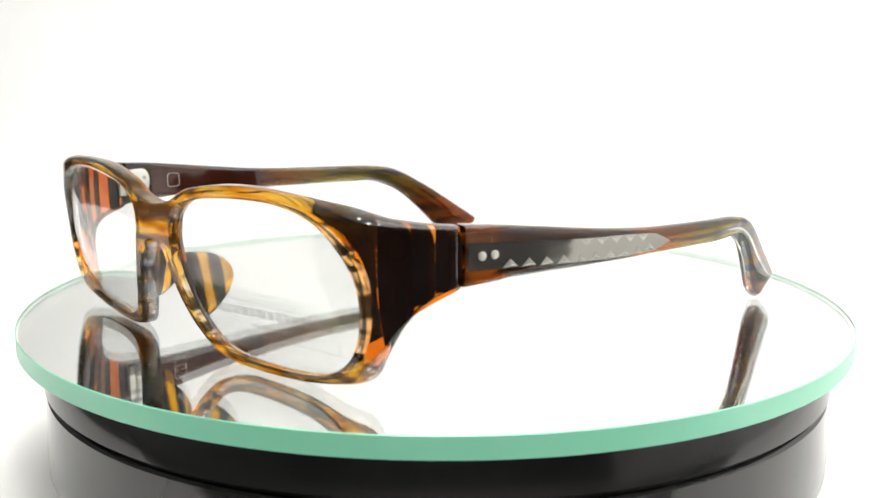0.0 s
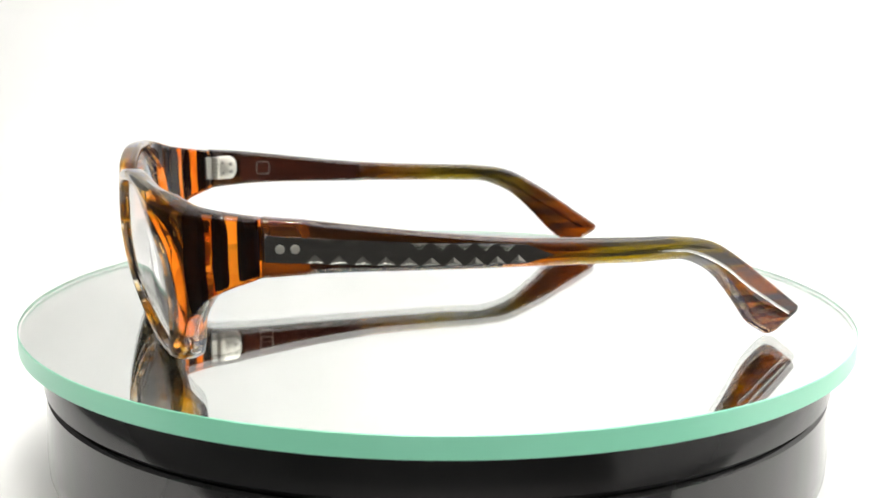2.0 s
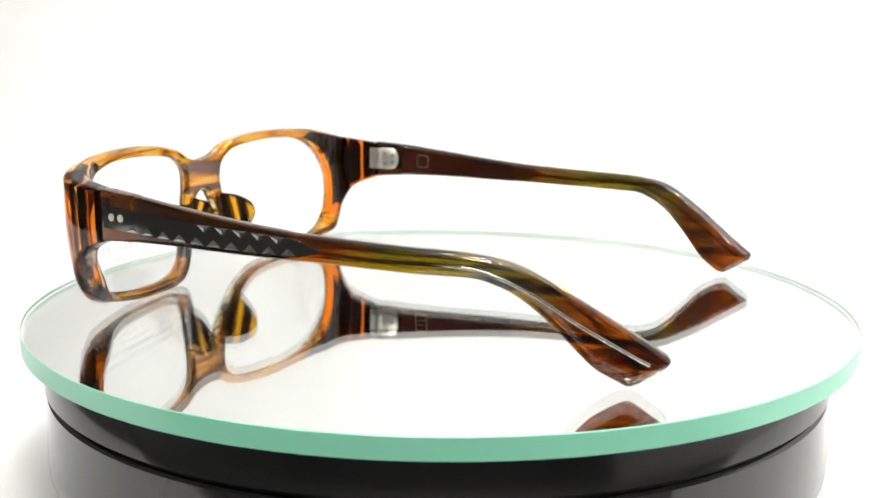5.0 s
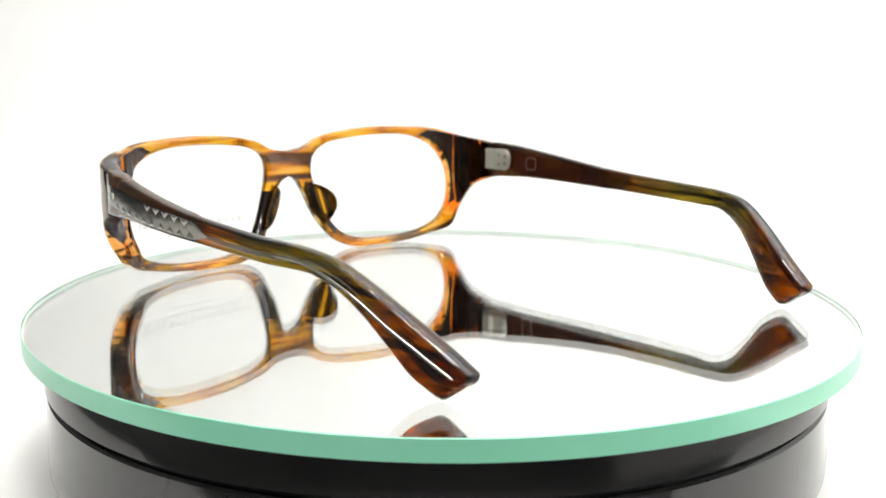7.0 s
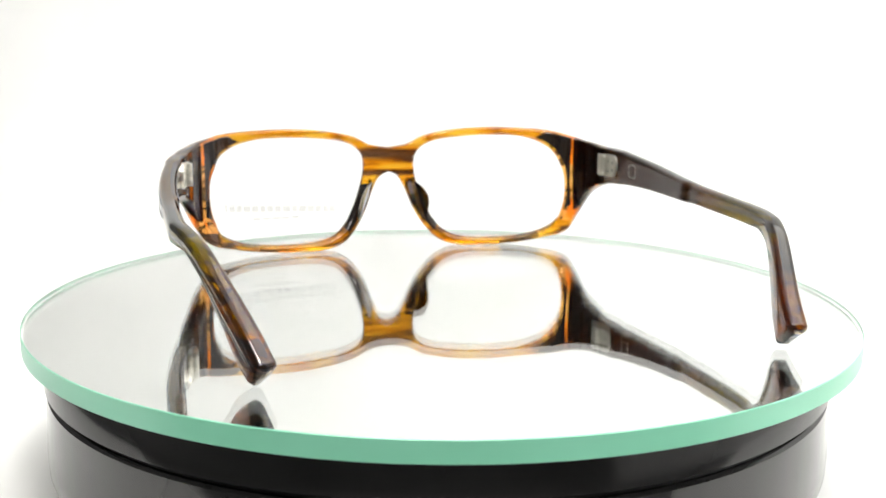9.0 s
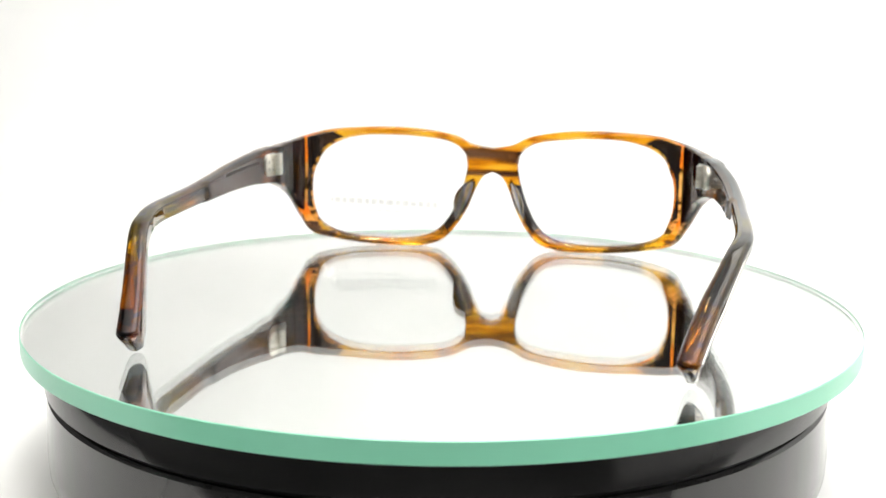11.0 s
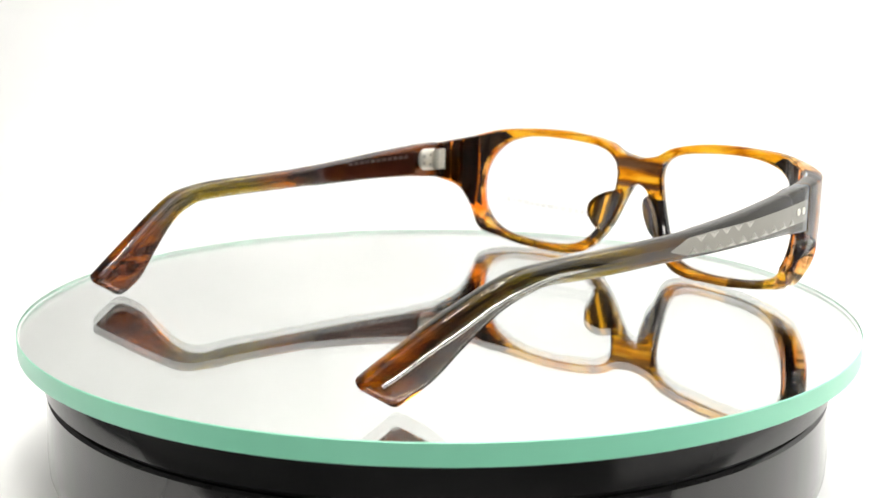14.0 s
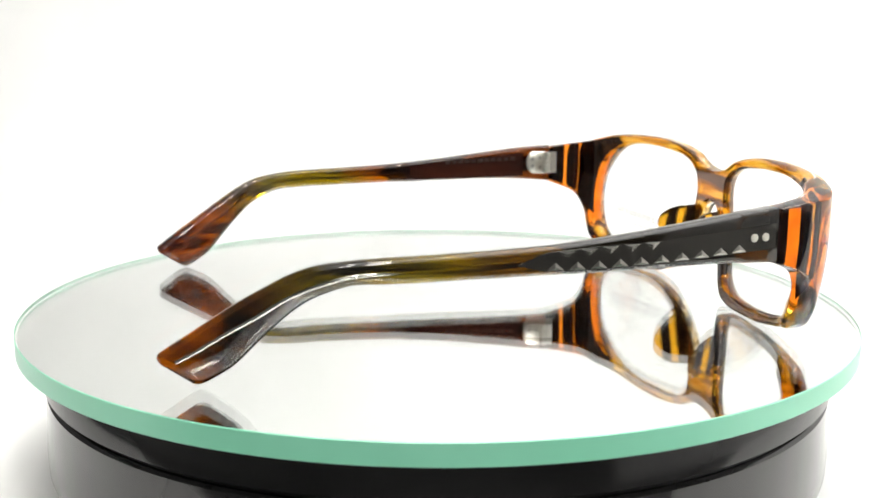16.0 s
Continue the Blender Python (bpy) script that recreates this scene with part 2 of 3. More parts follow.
def mirror_disc():
    disc = tagged(new("mirror_disc"), "round plate-glass mirror with a green ground edge on the turntable", "mirror")
    R, t = 0.10017, 4.5 * MM
    c = 0.16 * MM
    prof = [(0.0005, -t + 0.08 * MM), (R - c, -t + 0.08 * MM), (R, -t + 0.08 * MM + c), (R, -c), (R - c, 0.0), (0.0005, 0.0)]
    bm = lathe(prof, 256)
    for f in bm.faces:
        f.material_index = 1 if min(v.co.xy.length for v in f.verts) > R - 2 * c else 0
    part("glass_plate", bm, [M_PLATE, M_EDGE], disc, angle=30)
    bm = lathe([(0.0005, -t - 0.30 * MM), (R - 0.9 * MM, -t - 0.30 * MM), (R - 0.6 * MM, -t), (0.0005, -t)], 256)
    # black on sides and underside: back paint, and the shadow under the disc as colour
    for f in bm.faces:
        f.material_index = 0 if min(v.co.z for v in f.verts) > -t - 0.05 * MM else 1
    part("mirror_backing", bm, [M_MIRROR, M_GROOVE], disc, "silvered mirror layer, back paint blackened for the shadow under the disc", angle=30)
    return disc


turntable()
DISC = mirror_disc()


# ---- eyeglasses: x to the wearer's left, temples run to +y, z up, millimetres until scaled ----
# plan of the front's outer face: gentle wrap, then the end piece bends back to the hinge
PLAN = spline([(-8, -1.86), (0, -2), (8, -1.86), (20, -1.1), (40, 1.2), (52, 2.9), (57.5, 4.8), (61.7, 8.0), (64.3, 12.5), (65.85, 17.6), (66.9, 23.0), (68.0, 27.0)], per=12, closed=False)
PLAN = PLAN[12:]
ARC = np.concatenate([[0], np.cumsum([np.linalg.norm(b - a) for a, b in zip(PLAN, PLAN[1:])])])


def thick_at(s):
    return interp(s, (49, 53, 57, 63, 70, 78), (4.0, 4.6, 5.8, 5.6, 4.5, 4.1))


def on_front(s, z, depth):
    """The place at arc length s, height z and depth behind the front's outer face."""
    x, y = np.interp(s, ARC, [q[0] for q in PLAN]), np.interp(s, ARC, [q[1] for q in PLAN])
    x2, y2 = np.interp(s + 0.4, ARC, [q[0] for q in PLAN]), np.interp(s + 0.4, ARC, [q[1] for q in PLAN])
    x1, y1 = np.interp(max(s - 0.4, 0), ARC, [q[0] for q in PLAN]), np.interp(max(s - 0.4, 0), ARC, [q[1] for q in PLAN])
    d = np.array([x2 - x1, y2 - y1])
    d /= np.linalg.norm(d)
    lean = 0.0085 * max(0.0, 25 - z) ** 2
    if s < 1e-6:
        d = np.array([1.0, 0.0])
    return Vector((x - d[1] * depth, y + d[0] * depth + lean, z)) * MM


SE = float(ARC[len(ARC) - 13])
EYE_SHAPE = [(8.2, 24.5), (8.3, 26.5), (8.9, 28.8), (11.2, 31.2), (15.5, 32.9), (23, 33.9), (32, 34.4), (41, 34.1), (47.6, 32.7), (52.3, 30.4), (55.9, 27.0), (58.5, 22.6), (59.1, 17.6),
             (58.1, 12.5), (55.7, 8.3), (51.6, 5.2), (46.0, 3.3), (39, 2.4), (30, 2.1), (22.5, 2.7), (17.5, 4.6), (14.2, 8), (11.7, 12.5), (9.9, 17), (8.8, 21)]
RIM_SHAPE = [(0, 23.2), (0, 27), (0, 30.8), (6.3, 31.9), (12, 34.6), (22, 36.4), (33, 37), (45, 36.6), (54.2, 35.7), (66.5, 33.4), (SE, 31.6), (SE, 26.1), (SE, 20.6),
             (70.6, 17.0), (64.0, 9.6), (58.6, 4.1), (50.0, 1.8), (40, 0.5), (30, 0.05), (21.5, 0.15), (15.5, 1.9), (11.2, 6), (7.8, 11.6), (5.4, 17.5), (3, 21.6)]
PER = 20
EYE_LOOP = spline(EYE_SHAPE, per=PER)
RIM_LOOP = spline(RIM_SHAPE, corners=(0, 2, 10, 12), per=PER)


def front_mesh():
    bm = bmesh.new()
    for side in (1, -1):
        rows, info = [], []
        for k, (a, b) in enumerate(zip(EYE_LOOP, RIM_LOOP)):
            w = np.linalg.norm(b - a)
            seam = k <= 2 * PER
            r0 = min(1.2, 0.34 * w)
            prof = [(0, r0), (0.3 * r0, 0.3 * r0), (r0, 0)]
            soft = interp(k / PER, (5.5, 6.8, 8.2, 8.9, 14.2, 14.8, 16, 17), (0, 1, 1, 0, 0, 1, 1, 0))
            dome = interp(k / PER, (5.5, 7.2, 9.2, 10.0, 12.0, 13.0, 14.5, 17), (0, 1, 1, 0.3, 0.2, 0.7, 0.7, 0))
            turned = ((1.0, 0.0), (0.617, 0.076), (0.293, 0.293), (0.076, 0.617), (0.0, 1.0))
            flat = list(prof)
            for sheet, r1 in ((prof, min(r0 + 2.7 * dome, 0.45 * w)), (flat, min(r0 + 0.8 * soft, 0.45 * w))):
                r1 = 0 if seam else r1
                sheet += [(r0 + (w - r0 - r1) * i / 34, 0) for i in range(1, 34)]
                sheet += [(w, 0)] * 5 if seam else [(w - r1 * p, r1 * q) for p, q in turned]
            back = [(d, thick_at(max((a + (b - a) * (d / w))[0], 0)) - e) for d, e in reversed(flat)]
            row = []
            for d, e in prof + back:
                q = a + (b - a) * (d / w)
                p = on_front(max(q[0], 0), q[1], e)
                if seam and d == w:
                    p.x = 0
                p.x *= side
                row.append(p)
            rows.append([bm.verts.new(p) for p in row])
            info.append([a + (b - a) * (d / w) for d, e in prof + back])
        half = len(info[0]) // 2

        def slot(i, j):
            s, z = info[i][j]
            raw = s
            s += 1.6 * noise.noise(Vector((s * 0.15, z * 0.55, 3.1 * side)))
            front = j < half
            if 8 * PER <= i < 13.6 * PER and j >= 2 * half - 2:
                return 1
            if front and 8.6 * PER <= i < 17.4 * PER and np.linalg.norm(info[i][j] - EYE_LOOP[i]) < 3.0:
                return 3
            if front and 20.4 * PER <= i < 24 * PER and np.linalg.norm(info[i][j] - EYE_LOOP[i]) < 1.5:
                return 3
            if front and s < 60 and not 9 * PER <= i < 14 * PER:
                return 0
            if half + 4 <= j and 20.6 * PER <= i < 23.6 * PER:
                return 4
            if half + 3 <= j < 2 * half - 4 and 7.8 * PER <= i < 13.4 * PER and raw < 62.8:
                return 4
            return 2 if s < 57.5 or i >= 14.3 * PER else 1

        grid_faces(bm, rows, True, True, slot)
    bmesh.ops.remove_doubles(bm, verts=bm.verts, dist=0.004 * MM)
    inside = [f for f in bm.faces if all(abs(v.co.x) < 1e-6 for v in f.verts)]
    bmesh.ops.delete(bm, geom=inside, context="FACES")
    return bm


LAYERS = ((12.0, 13.3), (16.1, 17.3), (20.4, 22.8))


def layer_mesh(side, y0, y1):
    """One black sheet inside the end piece, parallel to the front."""
    bm = bmesh.new()
    rim_s, rim_top = [q[0] for q in RIM_LOOP[4 * PER:10 * PER + 1]], [q[1] for q in RIM_LOOP[4 * PER:10 * PER + 1]]
    low_s, low_z = [q[0] for q in RIM_LOOP[12 * PER:17 * PER]][::-1], [q[1] for q in RIM_LOOP[12 * PER:17 * PER]][::-1]
    PX, PY = [q[0] for q in PLAN], [q[1] for q in PLAN]
    inner = [on_front(s, 30, thick_at(s)) / MM for s in np.arange(45, 79, 0.5)]
    inner_s = list(np.arange(45, 79, 0.5))
    sheets = []
    n = 16
    for y in (y0, y1):
        xo = interp(y, PY[60:], PX[60:])
        xi = max(interp(y, [p.y for p in inner], [p.x for p in inner]), 56.9)
        so = interp(y, PY[60:], ARC[60:])
        si = max(interp(y, [p.y for p in inner], inner_s), 60.0)
        cols = []
        for f in np.linspace(0, 1, 12):
            x = xi + 0.25 + (xo - 0.15 - xi - 0.25) * f
            s = si + (so - si) * f
            out = (1 - f) * (xo - xi)
            zt = interp(s, rim_s, rim_top) - 0.35 - (3.3 - math.sqrt(3.3**2 - max(3.3 - out, 0) ** 2))
            zb = interp(s, low_s, low_z) + 0.4 + (2.0 - math.sqrt(2.0**2 - max(2.0 - out, 0) ** 2))
            col = []
            for k in range(n + 1):
                z = zb + (zt - zb) * k / n
                lean = 0.0085 * max(0.0, 25 - z) ** 2
                col.append(bm.verts.new(Vector((side * x, y + lean - 0.27 * (xo - x), z)) * MM))
            cols.append(col)
        grid_faces(bm, cols, False, False)
        sheets.append(cols)
    a, b = sheets
    ring = [(k, 0) for k in range(12)] + [(11, k) for k in range(1, n + 1)] + [(k, n) for k in range(10, -1, -1)] + [(0, k) for k in range(n - 1, 0, -1)]
    for (i, j), (k, m) in zip(ring, ring[1:] + ring[:1]):
        bm.faces.new((a[i][j], a[k][m], b[k][m], b[i][j]))
    return bm


def lens_mesh(side):
    bm = bmesh.new()
    cx, cz = 33.0, 19.0
    for depth in (1.5, 3.1):
        rings = []
        for f in (1.008, 0.8, 0.6, 0.4, 0.2):
            ring = []
            for q in EYE_LOOP[::4]:
                s, z = cx + (q[0] - cx) * f, cz + (q[1] - cz) * f
                p = on_front(s, z, depth)
                p.x *= side
                ring.append(bm.verts.new(p))
            rings.append(ring)
        grid_faces(bm, rings, False, True)
        bm.faces.new(rings[-1])
        if depth < 2:
            first = rings[0]
        else:
            grid_faces(bm, [first, rings[0]], False, True)
    return bm


def print_mesh(kind):
    """One grey bar printed on the left demo lens."""
    bm = bmesh.new()

    def bar(s0, s1, z0, z1, n=4):
        top, low = [], []
        for i in range(n + 1):
            s = s0 + (s1 - s0) * i / n
            for row, z in ((top, z1), (low, z0)):
                row.append([bm.verts.new(on_front(s, z, 1.42)), bm.verts.new(on_front(s, z, 1.48))])
        for i in range(n):
            for a, b in ((top[i], top[i + 1]), (low[i], low[i + 1])):
                bm.faces.new((a[0], a[1], b[1], b[0]))
            for k in (0, 1):
                bm.faces.new((top[i][k], top[i + 1][k], low[i + 1][k], low[i][k]))
        for i in (0, n):
            bm.faces.new((top[i][0], top[i][1], low[i][1], low[i][0]))

    bar(*kind)
    return bm


PRINT = []
at = 17.5
for w in (1.7, 1.7, 1.9, 2.1, 2.3, 1.7, 2.6, 1.9, 1.9, 1.7, 2.1, 2.1, 1.7, 1.9, 0.8):
    PRINT.append((at, at + w, 11.2 + 0.04 * (at - 17), 13.0 + 0.04 * (at - 17), 1))
    at += w + 0.45
PRINT += [(29 + 3.0 * k, 31.4 + 3.0 * k, 9.7, 10.3, 1) for k in range(5)]
PRINT += [(15.6, 53.0, 14.6, 14.72, 6), (15.6, 53.0, 8.0, 8.12, 6), (15.6, 15.72, 8.0, 14.7, 1), (52.9, 53.0, 8.0, 14.7, 1)]


def pad_mesh(side):
    """A moulded nose pad: a rounded fin growing back from the rim."""
    bm = bmesh.new()
    sheets = []
    n, m = 22, 9
    for inner in (0, 1):
        grid = []
        for i in range(n + 1):
            u = i / n
            z = 20.5 - 12.0 * u
            xb = interp(z, (6, 11, 16, 22), (11.6, 8.6, 6.6, 4.6))
            row = []
            for j in range(m + 1):
                v = j / m
                grow = math.sin(math.pi * min(max(u, 0.0), 1.0) ** 0.62) ** 0.6
                y = 0.9 + 0.0085 * max(0, 25 - z) ** 2 + 10.0 * v * grow
                th = 1.5 * (1 - 0.55 * v**2) * (math.sin(math.pi * min(max(0.06 + 0.88 * u, 0), 1)) ** 0.4) * math.sqrt(max(1 - v**6, 0.0))
                x = xb + 0.9 + 0.30 * (y - 2) * grow + (th if inner else -th) * 0.75
                zz = z - 1.5 * v * (u - 0.5)
                row.append(bm.verts.new(Vector((side * x, y, zz)) * MM))
            grid.append(row)
        grid_faces(bm, grid, False, False)
        sheets.append(grid)
    a, b = sheets
    for r, q in ((a[0], b[0]), (a[-1], b[-1]), ([g[0] for g in a], [g[0] for g in b]), ([g[-1] for g in a], [g[-1] for g in b])):
        for i in range(len(r) - 1):
            bm.faces.new((r[i], r[i + 1], q[i + 1], q[i]))
    bmesh.ops.remove_doubles(bm, verts=bm.verts, dist=0.002 * MM)
    return bm


# temple: upper and lower edges seen from the side (y, z), and the outer face's x along y
UPPER = [(23.0, 31.8), (31, 31.2), (42, 29.9), (52.5, 28.6), (63, 27.4), (74, 26.5), (84.5, 26.0), (95, 25.6), (104, 25.3), (110, 24.7), (115, 23.8), (119.5, 22.0), (125.5, 18.5), (132.7, 13.8), (139.0, 9.6), (143.7, 6.3)]
LOWER = [(23.0, 20.7), (31, 21.2), (42, 21.4), (52.5, 21.3), (63, 21.1), (74, 21.0), (84.5, 20.8), (95, 20.6), (103, 20.4), (108.5, 20.1), (113, 18.8), (117, 16.8), (121.2, 13.4), (125.8, 8.8), (130.6, 3.6), (135.6, 0.45)]
BOW = ((20, 26, 38, 50, 64, 78, 90, 98, 105, 111, 117, 123, 129, 135.4, 143.2, 150), (66.4, 68, 69.8, 70.8, 71.0, 70.6, 70.3, 70.0, 69.5, 68.8, 67.1, 64.9, 62.3, 59.7, 57.2, 55.2))


def bow(y):
    return sum(interp(y + d, *BOW) for d in (-3, -1.5, 0, 1.5, 3)) / 5 if y > 30 else interp(y, *BOW)


def bow_normal(y):
    d = Vector((bow(y + 1) - bow(y - 1), 2, 0)).normalized()
    return Vector((d.y, -d.x, 0))


def temple_thick(y):
    return interp(y, (23, 35, 68.5, 71, 100, 118, 135, 143), (4.2, 4.2, 4.4, 3.7, 4.0, 4.2, 4.6, 4.6))


def tip_in(y, side):
    """How far the ear tip is bent inwards."""
    return interp(y, (98, 110, 122, 136), (0, 1.2, 1.0, 0.3)) if side == 1 else 0.0


def thin_low(y, side):
    """The ear tips' outer face falls back towards the lower edge."""
    return interp(y, (98, 116, 140), (0, 0.7, 0.8) if side == 1 else (0, 1.0, 1.3))


def lift(y, side):
    """The wearer's right temple bends a little later than the left one."""
    return interp(y, (104, 113, 121, 130, 138), (0, 0.3, 0.9, 1.0, 0.4)) if side == -1 else 0.0


def temple_mesh(side):
    bm = bmesh.new()
    up, lo = spline(UPPER, per=8, closed=False), spline(LOWER, per=8, closed=False)
    rows = []
    n = len(up)
    section = []
    for cx, cz, a0 in ((1, 1, 0), (-1, 1, 90), (-1, -1, 180), (1, -1, 270)):
        for a in (0, 22.5, 45, 67.5, 90):
            section.append((cx, cz, radians(a0 + a)))
    ends = [(0, 0.4, 0.0)] + [(i, 0.0, 0.0) for i in range(n)] + [(n - 1, 0.25, 0.6), (n - 1, 0.7, 1.1), (n - 1, 1.4, 1.45)]
    for idx, (i, shrink, reach) in enumerate(ends):
        u, l = up[i], lo[i]
        half_t = temple_thick((u[0] + l[0]) / 2) / 2 - shrink
        half_h = np.linalg.norm(u - l) / 2 - shrink
        mid = (u + l) / 2
        mid = mid + reach * np.array([0.77, -0.63])
        e = (u - l) / np.linalg.norm(u - l)
        rad = min(1.5, half_h * 0.8) if i > 8 else 0.8
        rad = min(rad, half_t * 0.9)
        row = []
        for cx, cz, a in section:
            px = cx * (half_t - rad) + rad * math.cos(a)
            pz = cz * (half_h - rad) + rad * math.sin(a)
            y, z = mid + e * pz
            if px > 0 and pz < 0:
                px -= thin_low(y, side) * half_t * -pz / half_h
            c = Vector((bow(y) - tip_in(y, side), y, z + lift(y, side))) + bow_normal(y) * (px - temple_thick((u[0] + l[0]) / 2) / 2)
            c.x *= side
            row.append(bm.verts.new(c * MM))
        rows.append(row)

    def slot(i, j):
        return 1 if 5 <= j < 14 else 0

    grid_faces(bm, rows, False, True, slot)
    bm.faces.new(rows[0])
    bm.faces.new(rows[-1])
    return bm


def outer_at(y, z, proud, side):
    middle = interp(y, [0.5 * (p[0] + q[0]) for p, q in zip(UPPER, LOWER)], [0.5 * (p[1] + q[1]) for p, q in zip(UPPER, LOWER)])
    sunk = thin_low(y, side) * 2.1 * min(max((middle - z) / 5, 0), 1) if proud > -2 else 0
    c = Vector((bow(y) - tip_in(y, side), y, z + lift(y, side))) + bow_normal(y) * (proud - sunk)
    c.x *= side
    return c * MM


CORE_Y = (23.6, 31, 42, 52.5, 63, 73, 78.4)
CORE_T = (28.8, 28.3, 27.6, 26.9, 26.4, 25.6, 23.5)
CORE_B = (23.7, 23.4, 22.8, 22.3, 21.9, 21.9, 23.2)


def core_mesh(side):
    bm = bmesh.new()
    rows = []
    for y in np.linspace(23.6, 78.4, 60):
        t, b = interp(y, CORE_Y, CORE_T), interp(y, CORE_Y, CORE_B)
        rows.append([bm.verts.new(outer_at(y, z, d, side)) for z, d in ((t, -0.2), (t - 0.08, 0.05), ((t + b) / 2, 0.07), (b + 0.08, 0.05), (b, -0.2))])
    grid_faces(bm, rows, False, True)
    bm.faces.new(rows[0])
    bm.faces.new(rows[-1])
    return bm


def facet_mesh(y, side, upper):
    """One cut triangular facet on the core's edge."""
    bm = bmesh.new()
    t, b = interp(y, CORE_Y, CORE_T), interp(y, CORE_Y, CORE_B)
    z0, z1 = (t - 0.2, t - 1.6) if upper else (b + 0.25, b + 1.8)
    a = bm.verts.new(outer_at(y - 1.7, z0, 0.06, side))
    c = bm.verts.new(outer_at(y + 1.7, z0, 0.06, side))
    d = bm.verts.new(outer_at(y, z1, 0.06, side))
    e = bm.verts.new(outer_at(y, z0 + (z1 - z0) * 0.35, 0.24, side))
    for q in ((a, c, e), (c, d, e), (d, a, e), (a, d, c)):
        bm.faces.new(q)
    return bm


def disc_on_side(y, z, r, depth, side, inner=False):
    bm = bmesh.new()
    rows = []
    for d, f in ((-0.1, 1.0), (depth, 1.0), (depth + 0.04, 0.8)):
        off = (-temple_thick(y) - d) if inner else d
        rows.append([bm.verts.new(outer_at(y + r * f * math.cos(a), z + r * f * math.sin(a), off, side)) for a in (2 * math.pi * k / 20 for k in range(20))])
    grid_faces(bm, rows, False, True)
    bm.faces.new(rows[0])
    bm.faces.new(rows[-1])
    return bm


def wire_mesh(side):
    path = spline([(77.5, 23.35), (90, 22.7), (101, 22.8), (110.2, 21.9), (118.9, 18.2), (127.1, 12.7), (135.7, 7.5), (140.2, 5.0)], per=8, closed=False)
    bm = bmesh.new()
    tube(bm, [outer_at(y, z, -0.44, side) for y, z in path], 0.40 * MM)
    return bm


def leaf_mesh(side):
    """Hinge leaf let into the temple's inner face, round at its rear end."""
    bm = bmesh.new()
    outline = [(24.2, 23.2), (24.2, 29.9)] + [(28.2 + 2.2 * math.sin(a), 26.55 + 3.35 * math.cos(a)) for a in np.linspace(0.0, math.pi, 12)]
    rows = []
    for d in (0.3, -0.55, -0.75):
        sh = 0.93 if d == -0.75 else 1.0
        rows.append([bm.verts.new(outer_at(27.2 + (y - 27.2) * sh, 26.55 + (z - 26.55) * sh, -temple_thick(y) + d, side)) for y, z in outline])
    grid_faces(bm, rows, False, True)
    bm.faces.new(rows[0])
    bm.faces.new(rows[-1])
    return bm


def knuckle_mesh(side, z):
    bm = bmesh.new()
    c = outer_at(23.6, z, -temple_thick(23.6) - 1.0, side)
    tube_rows = []
    for zz, r in ((-0.58, 1.0), (-0.52, 1.12), (0.52, 1.12), (0.58, 1.0)):
        tube_rows.append([bm.verts.new(c + Vector((r * math.cos(a), r * math.sin(a), zz)) * MM) for a in (2 * math.pi * k / 16 for k in range(16))])
    grid_faces(bm, tube_rows, False, True)
    bm.faces.new(tube_rows[0])
    bm.faces.new(tube_rows[-1])
    return bm


def front_leaf_mesh(side):
    bm = bmesh.new()
    rows = []
    for s, d in ((SE - 1.9, 4.0), (SE - 1.8, 4.8), (SE - 0.3, 4.8), (SE - 0.2, 4.0)):
        row = []
        for z in (23.4, 29.8):
            p = on_front(s, z, d)
            p.x *= side
            row.append(p)
        rows.append(row)
    vs = [[bm.verts.new(p) for p in r] for r in rows]
    grid_faces(bm, vs, True, False)
    bm.faces.new([r[0] for r in vs])
    bm.faces.new([r[1] for r in vs])
    return bm


def inlay_mesh(side):
    """The flat milled window on the temple's inner face."""
    bm = bmesh.new()
    rows = []
    for y in np.linspace(31.5, 69, 20):
        t = interp(y, (31, 69), (29.6, 26.1))
        b = interp(y, (31, 69), (22.2, 21.9))
        off = -temple_thick(y)
        rows.append([bm.verts.new(outer_at(y, z, off + d, side)) for z, d in ((b, 0.25), (b, -0.06), (t, -0.06), (t, 0.25))])
    grid_faces(bm, rows, False, True)
    bm.faces.new(rows[0])
    bm.faces.new(rows[-1])
    return bm


def mark_mesh(side):
    """A small rounded-square outline stamped inside the temple."""
    bm = bmesh.new()
    rows = []
    for k in range(32):
        a = 2 * math.pi * k / 32
        c, s = math.cos(a), math.sin(a)
        f = 1 / (abs(c) ** 5 + abs(s) ** 5) ** 0.2
        row = []
        for r, d in ((2.05, -0.05), (2.05, -0.14), (1.86, -0.14), (1.86, -0.05)):
            y, z = 38.5 + r * f * c, 26.0 + r * f * s * 0.95
            row.append(bm.verts.new(outer_at(y, z, -temple_thick(y) + d, side)))
        rows.append(row)
    grid_faces(bm, rows, True, True)
    return bm


def stamp_mesh(side, k):
    bm = bmesh.new()
    y = 34 + 2.1 * k
    rows = []
    for yy in (y, y + 1.5):
        z = interp(yy, (31, 69), (27.4, 25.6))
        off = -temple_thick(yy)
        rows.append([bm.verts.new(outer_at(yy, zz, off + d, side)) for zz, d in ((z, -0.05), (z, -0.09), (z + 1.0, -0.09), (z + 1.0, -0.05))])
    grid_faces(bm, rows, False, True)
    bm.faces.new(rows[0])
    bm.faces.new(rows[-1])
    return bm


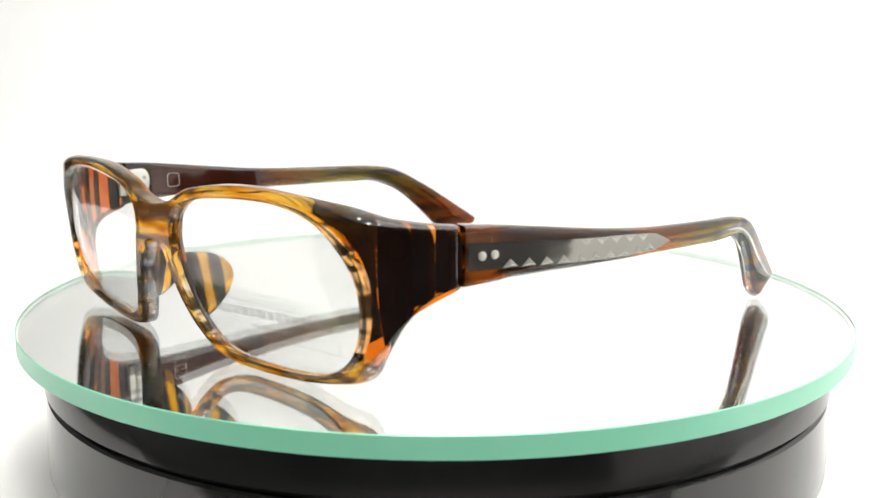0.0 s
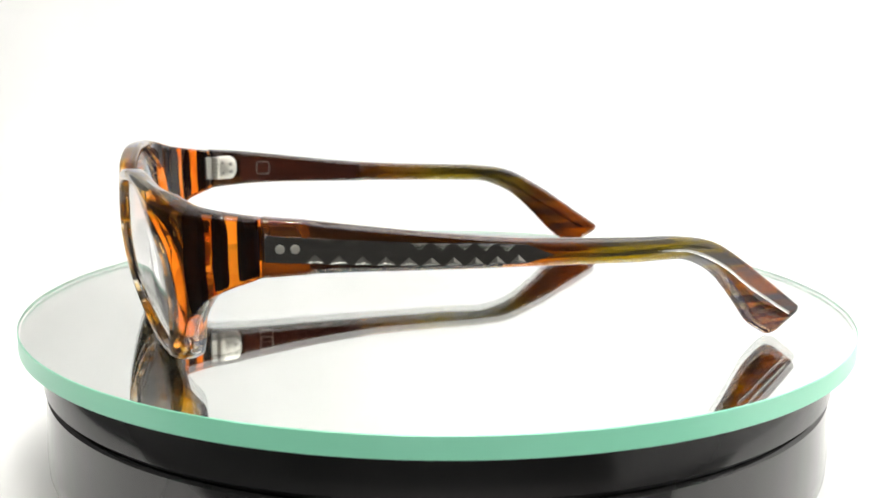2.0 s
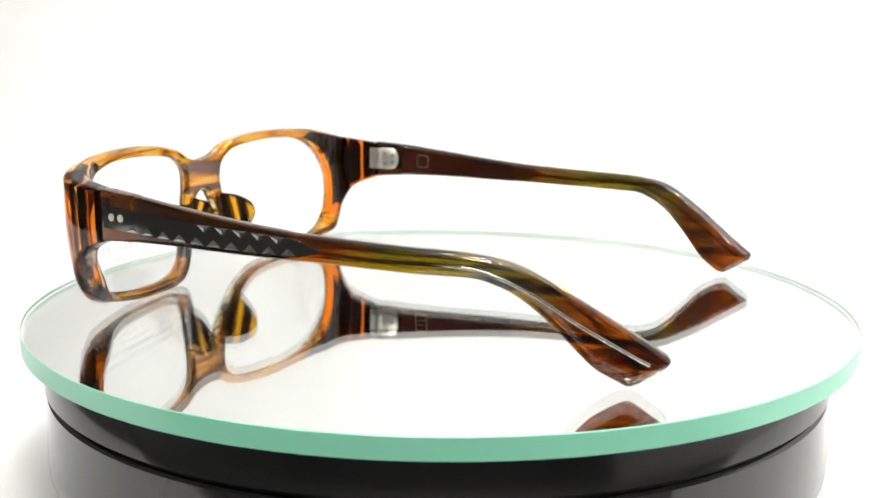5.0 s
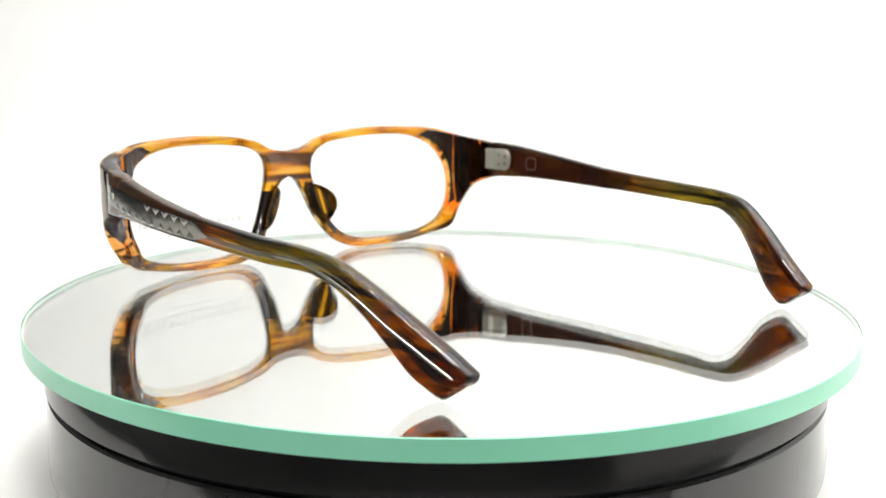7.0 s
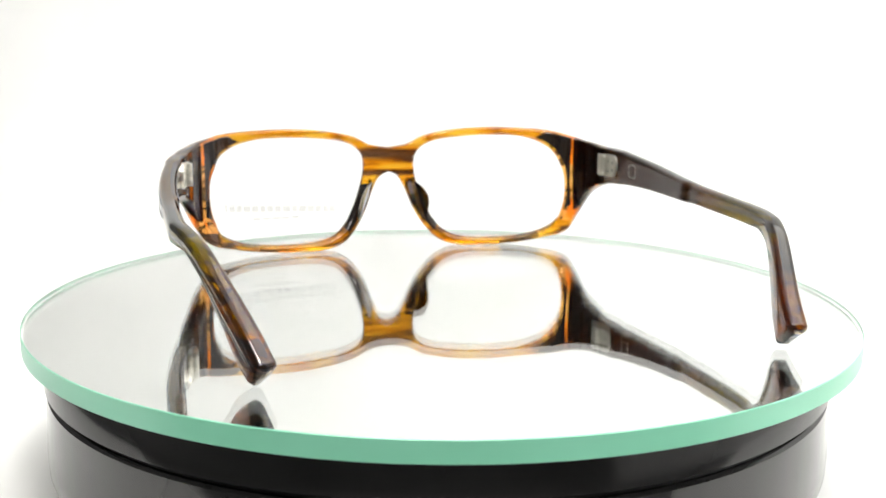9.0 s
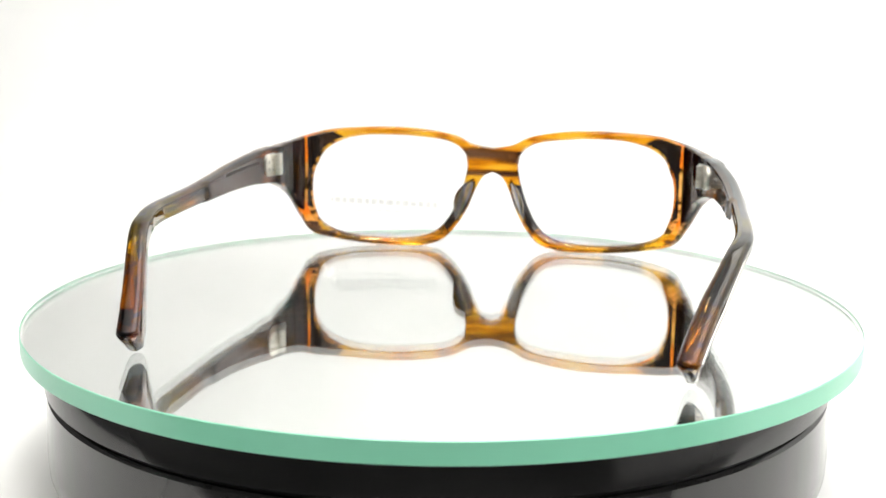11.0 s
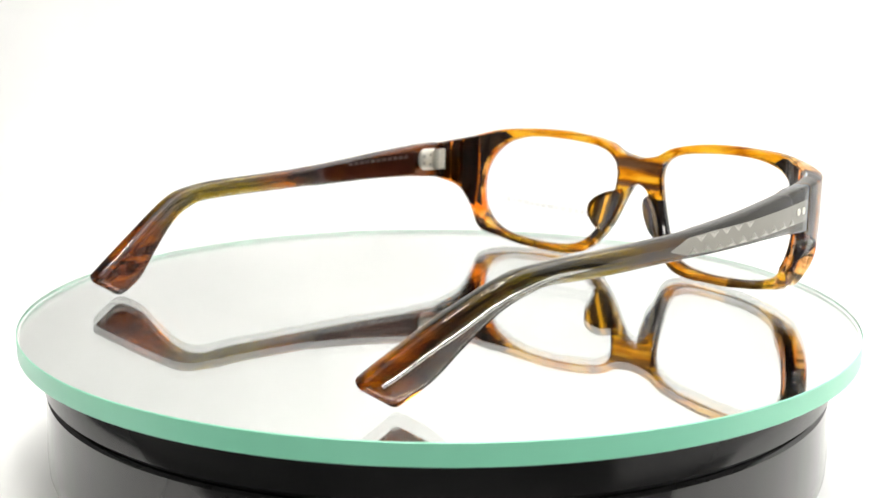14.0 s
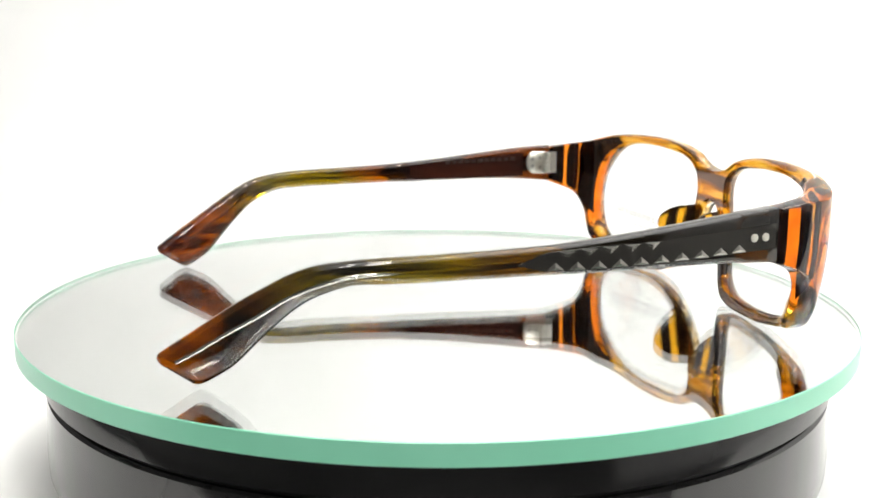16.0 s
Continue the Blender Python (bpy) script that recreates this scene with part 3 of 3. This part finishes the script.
M_INLAY = acetate("acetate_inlay_maroon", [(0.3, (0.022, 0.006, 0.004)), (0.6, (0.06, 0.014, 0.007)), (0.75, (0.10, 0.024, 0.010))], (1, 0.3, 1), (0, 0, 0), 140.0, 0.4, 0.3, 0.05)
M_STAMP = plain("stamped_dark_print", (0.02, 0.012, 0.01), (0.03, 0.02, 0.015), 0.4, 400.0, 0.0)


def eyeglasses():
    g = tagged(new("eyeglasses"), "amber and black striped acetate eyeglasses with clear demo lenses, temples open", "glasses")
    front = part("front_frame", front_mesh(), [M_CLEAR, M_BANDS, M_AMBER, M_DASHED, M_JET], g, "streaked amber acetate front with banded end pieces", angle=50)
    for side in (1, -1):
        for y0, y1 in LAYERS:
            part("black_layer", layer_mesh(side, y0, y1), M_BLACK, front, "black sheet laminated into the orange end piece", smooth=False)
    for side in (1, -1):
        lens = part("lens", lens_mesh(side), M_LENS, g, "clear demo lens")
        if side == 1:
            for spec in PRINT:
                part("printed_bar", print_mesh(spec), M_PRINT, lens, "faint grey printed bar", smooth=False)
        part("nose_pad", pad_mesh(side), M_PAD, g, "amber acetate nose pad with a black streak", angle=60)
        temple = part("temple", temple_mesh(side), [M_OUTER if side == 1 else M_OUTER_SHADED, M_INNER], g, "olive and rust streaked acetate temple with curved tip", angle=50)
        part("core_plate", core_mesh(side), M_CORE, temple, "pointed polished metal core plate", angle=25)
        for y in np.arange(32.5, 74, 4.3):
            part("facet", facet_mesh(y, side, False), M_FACET_LIT, temple, smooth=False)
        for y in np.arange(51.7, 72, 4.3):
            part("facet", facet_mesh(y, side, True), M_FACET_LIT, temple, smooth=False)
        for y in (26.3, 29.0):
            part("rivet", disc_on_side(y, 26.2, 0.85, 0.16, side), M_HINGE, temple, "small silver rivet head")
        part("core_wire", wire_mesh(side), M_WIRE, temple, "thin steel core wire")
        part("hinge_leaf", leaf_mesh(side), M_HINGE, temple, "silver hinge leaf")
        for y, z in ((26.0, 25.0), (26.0, 28.0), (28.6, 25.4), (28.6, 27.6)):
            part("hinge_pin", disc_on_side(y, z, 0.55, 0.82, side, True), M_PIN, temple)
        part("hinge_leaf", front_leaf_mesh(side), M_HINGE, g, "silver hinge leaf", smooth=False)
        for k in range(5):
            part("hinge_knuckle", knuckle_mesh(side, 24.0 + 1.28 * k), M_HINGE, temple)
        part("inlay", inlay_mesh(side), M_INLAY, temple, "flat maroon inner panel")
        if side == -1:
            part("stamped_mark", mark_mesh(side), M_PIN, temple, "small stamped rounded-square outline")
        else:
            for k in range(11):
                part("stamped_bar", stamp_mesh(side, k), M_STAMP, temple)
    return g


def pad_material():
    """Amber acetate with black sheets laid across it."""
    m, nt, b = material("acetate_pad_banded")
    w = nt.nodes.new("ShaderNodeTexWave")
    w.wave_type, w.bands_direction = "BANDS", "Y"
    for key, value in (("Scale", 72.0), ("Distortion", 1.0), ("Detail", 2.0), ("Detail Scale", 1.0), ("Phase Offset", 0.6)):
        w.inputs[key].default_value = value
    nt.links.new(coords(nt, (0.2, 1, 0.2)), w.inputs["Vector"])
    nt.links.new(ramp(nt, w.outputs[1], PADS), b.inputs["Base Color"])
    b.inputs["Roughness"].default_value = 0.02
    b.inputs["IOR"].default_value = 1.49
    b.inputs["Transmission Weight"].default_value = 0.95
    return m


PADS = [(0.36, (0.012, 0.006, 0.004)), (0.44, (0.03, 0.012, 0.005)), (0.52, (0.72, 0.30, 0.01)), (0.80, (0.85, 0.42, 0.02))]
M_PAD = pad_material()
GLASSES = eyeglasses()


# ---- what moves: the mirror and the glasses on it turn together ----
def spin(t):
    return -12.833 * t - 0.00258 * (t - 8) ** 3


def motions():
    disc_rows, glasses_rows = [], []
    for k in range(33):
        t = 0.5 * k
        turn = pose(0, 0, -0.00017, 0, 0, spin(t)) @ pose(0, 0, 0, -0.145, 0.003, 0)
        disc_rows.append((t, turn @ pose(-0.00043, 0.00089, 0)))
        glasses_rows.append((t, turn @ pose(-0.05867, -0.04613, 0.0001, 0, 0, -49.045)))
    walk(DISC, disc_rows)
    walk(GLASSES, glasses_rows)


motions()
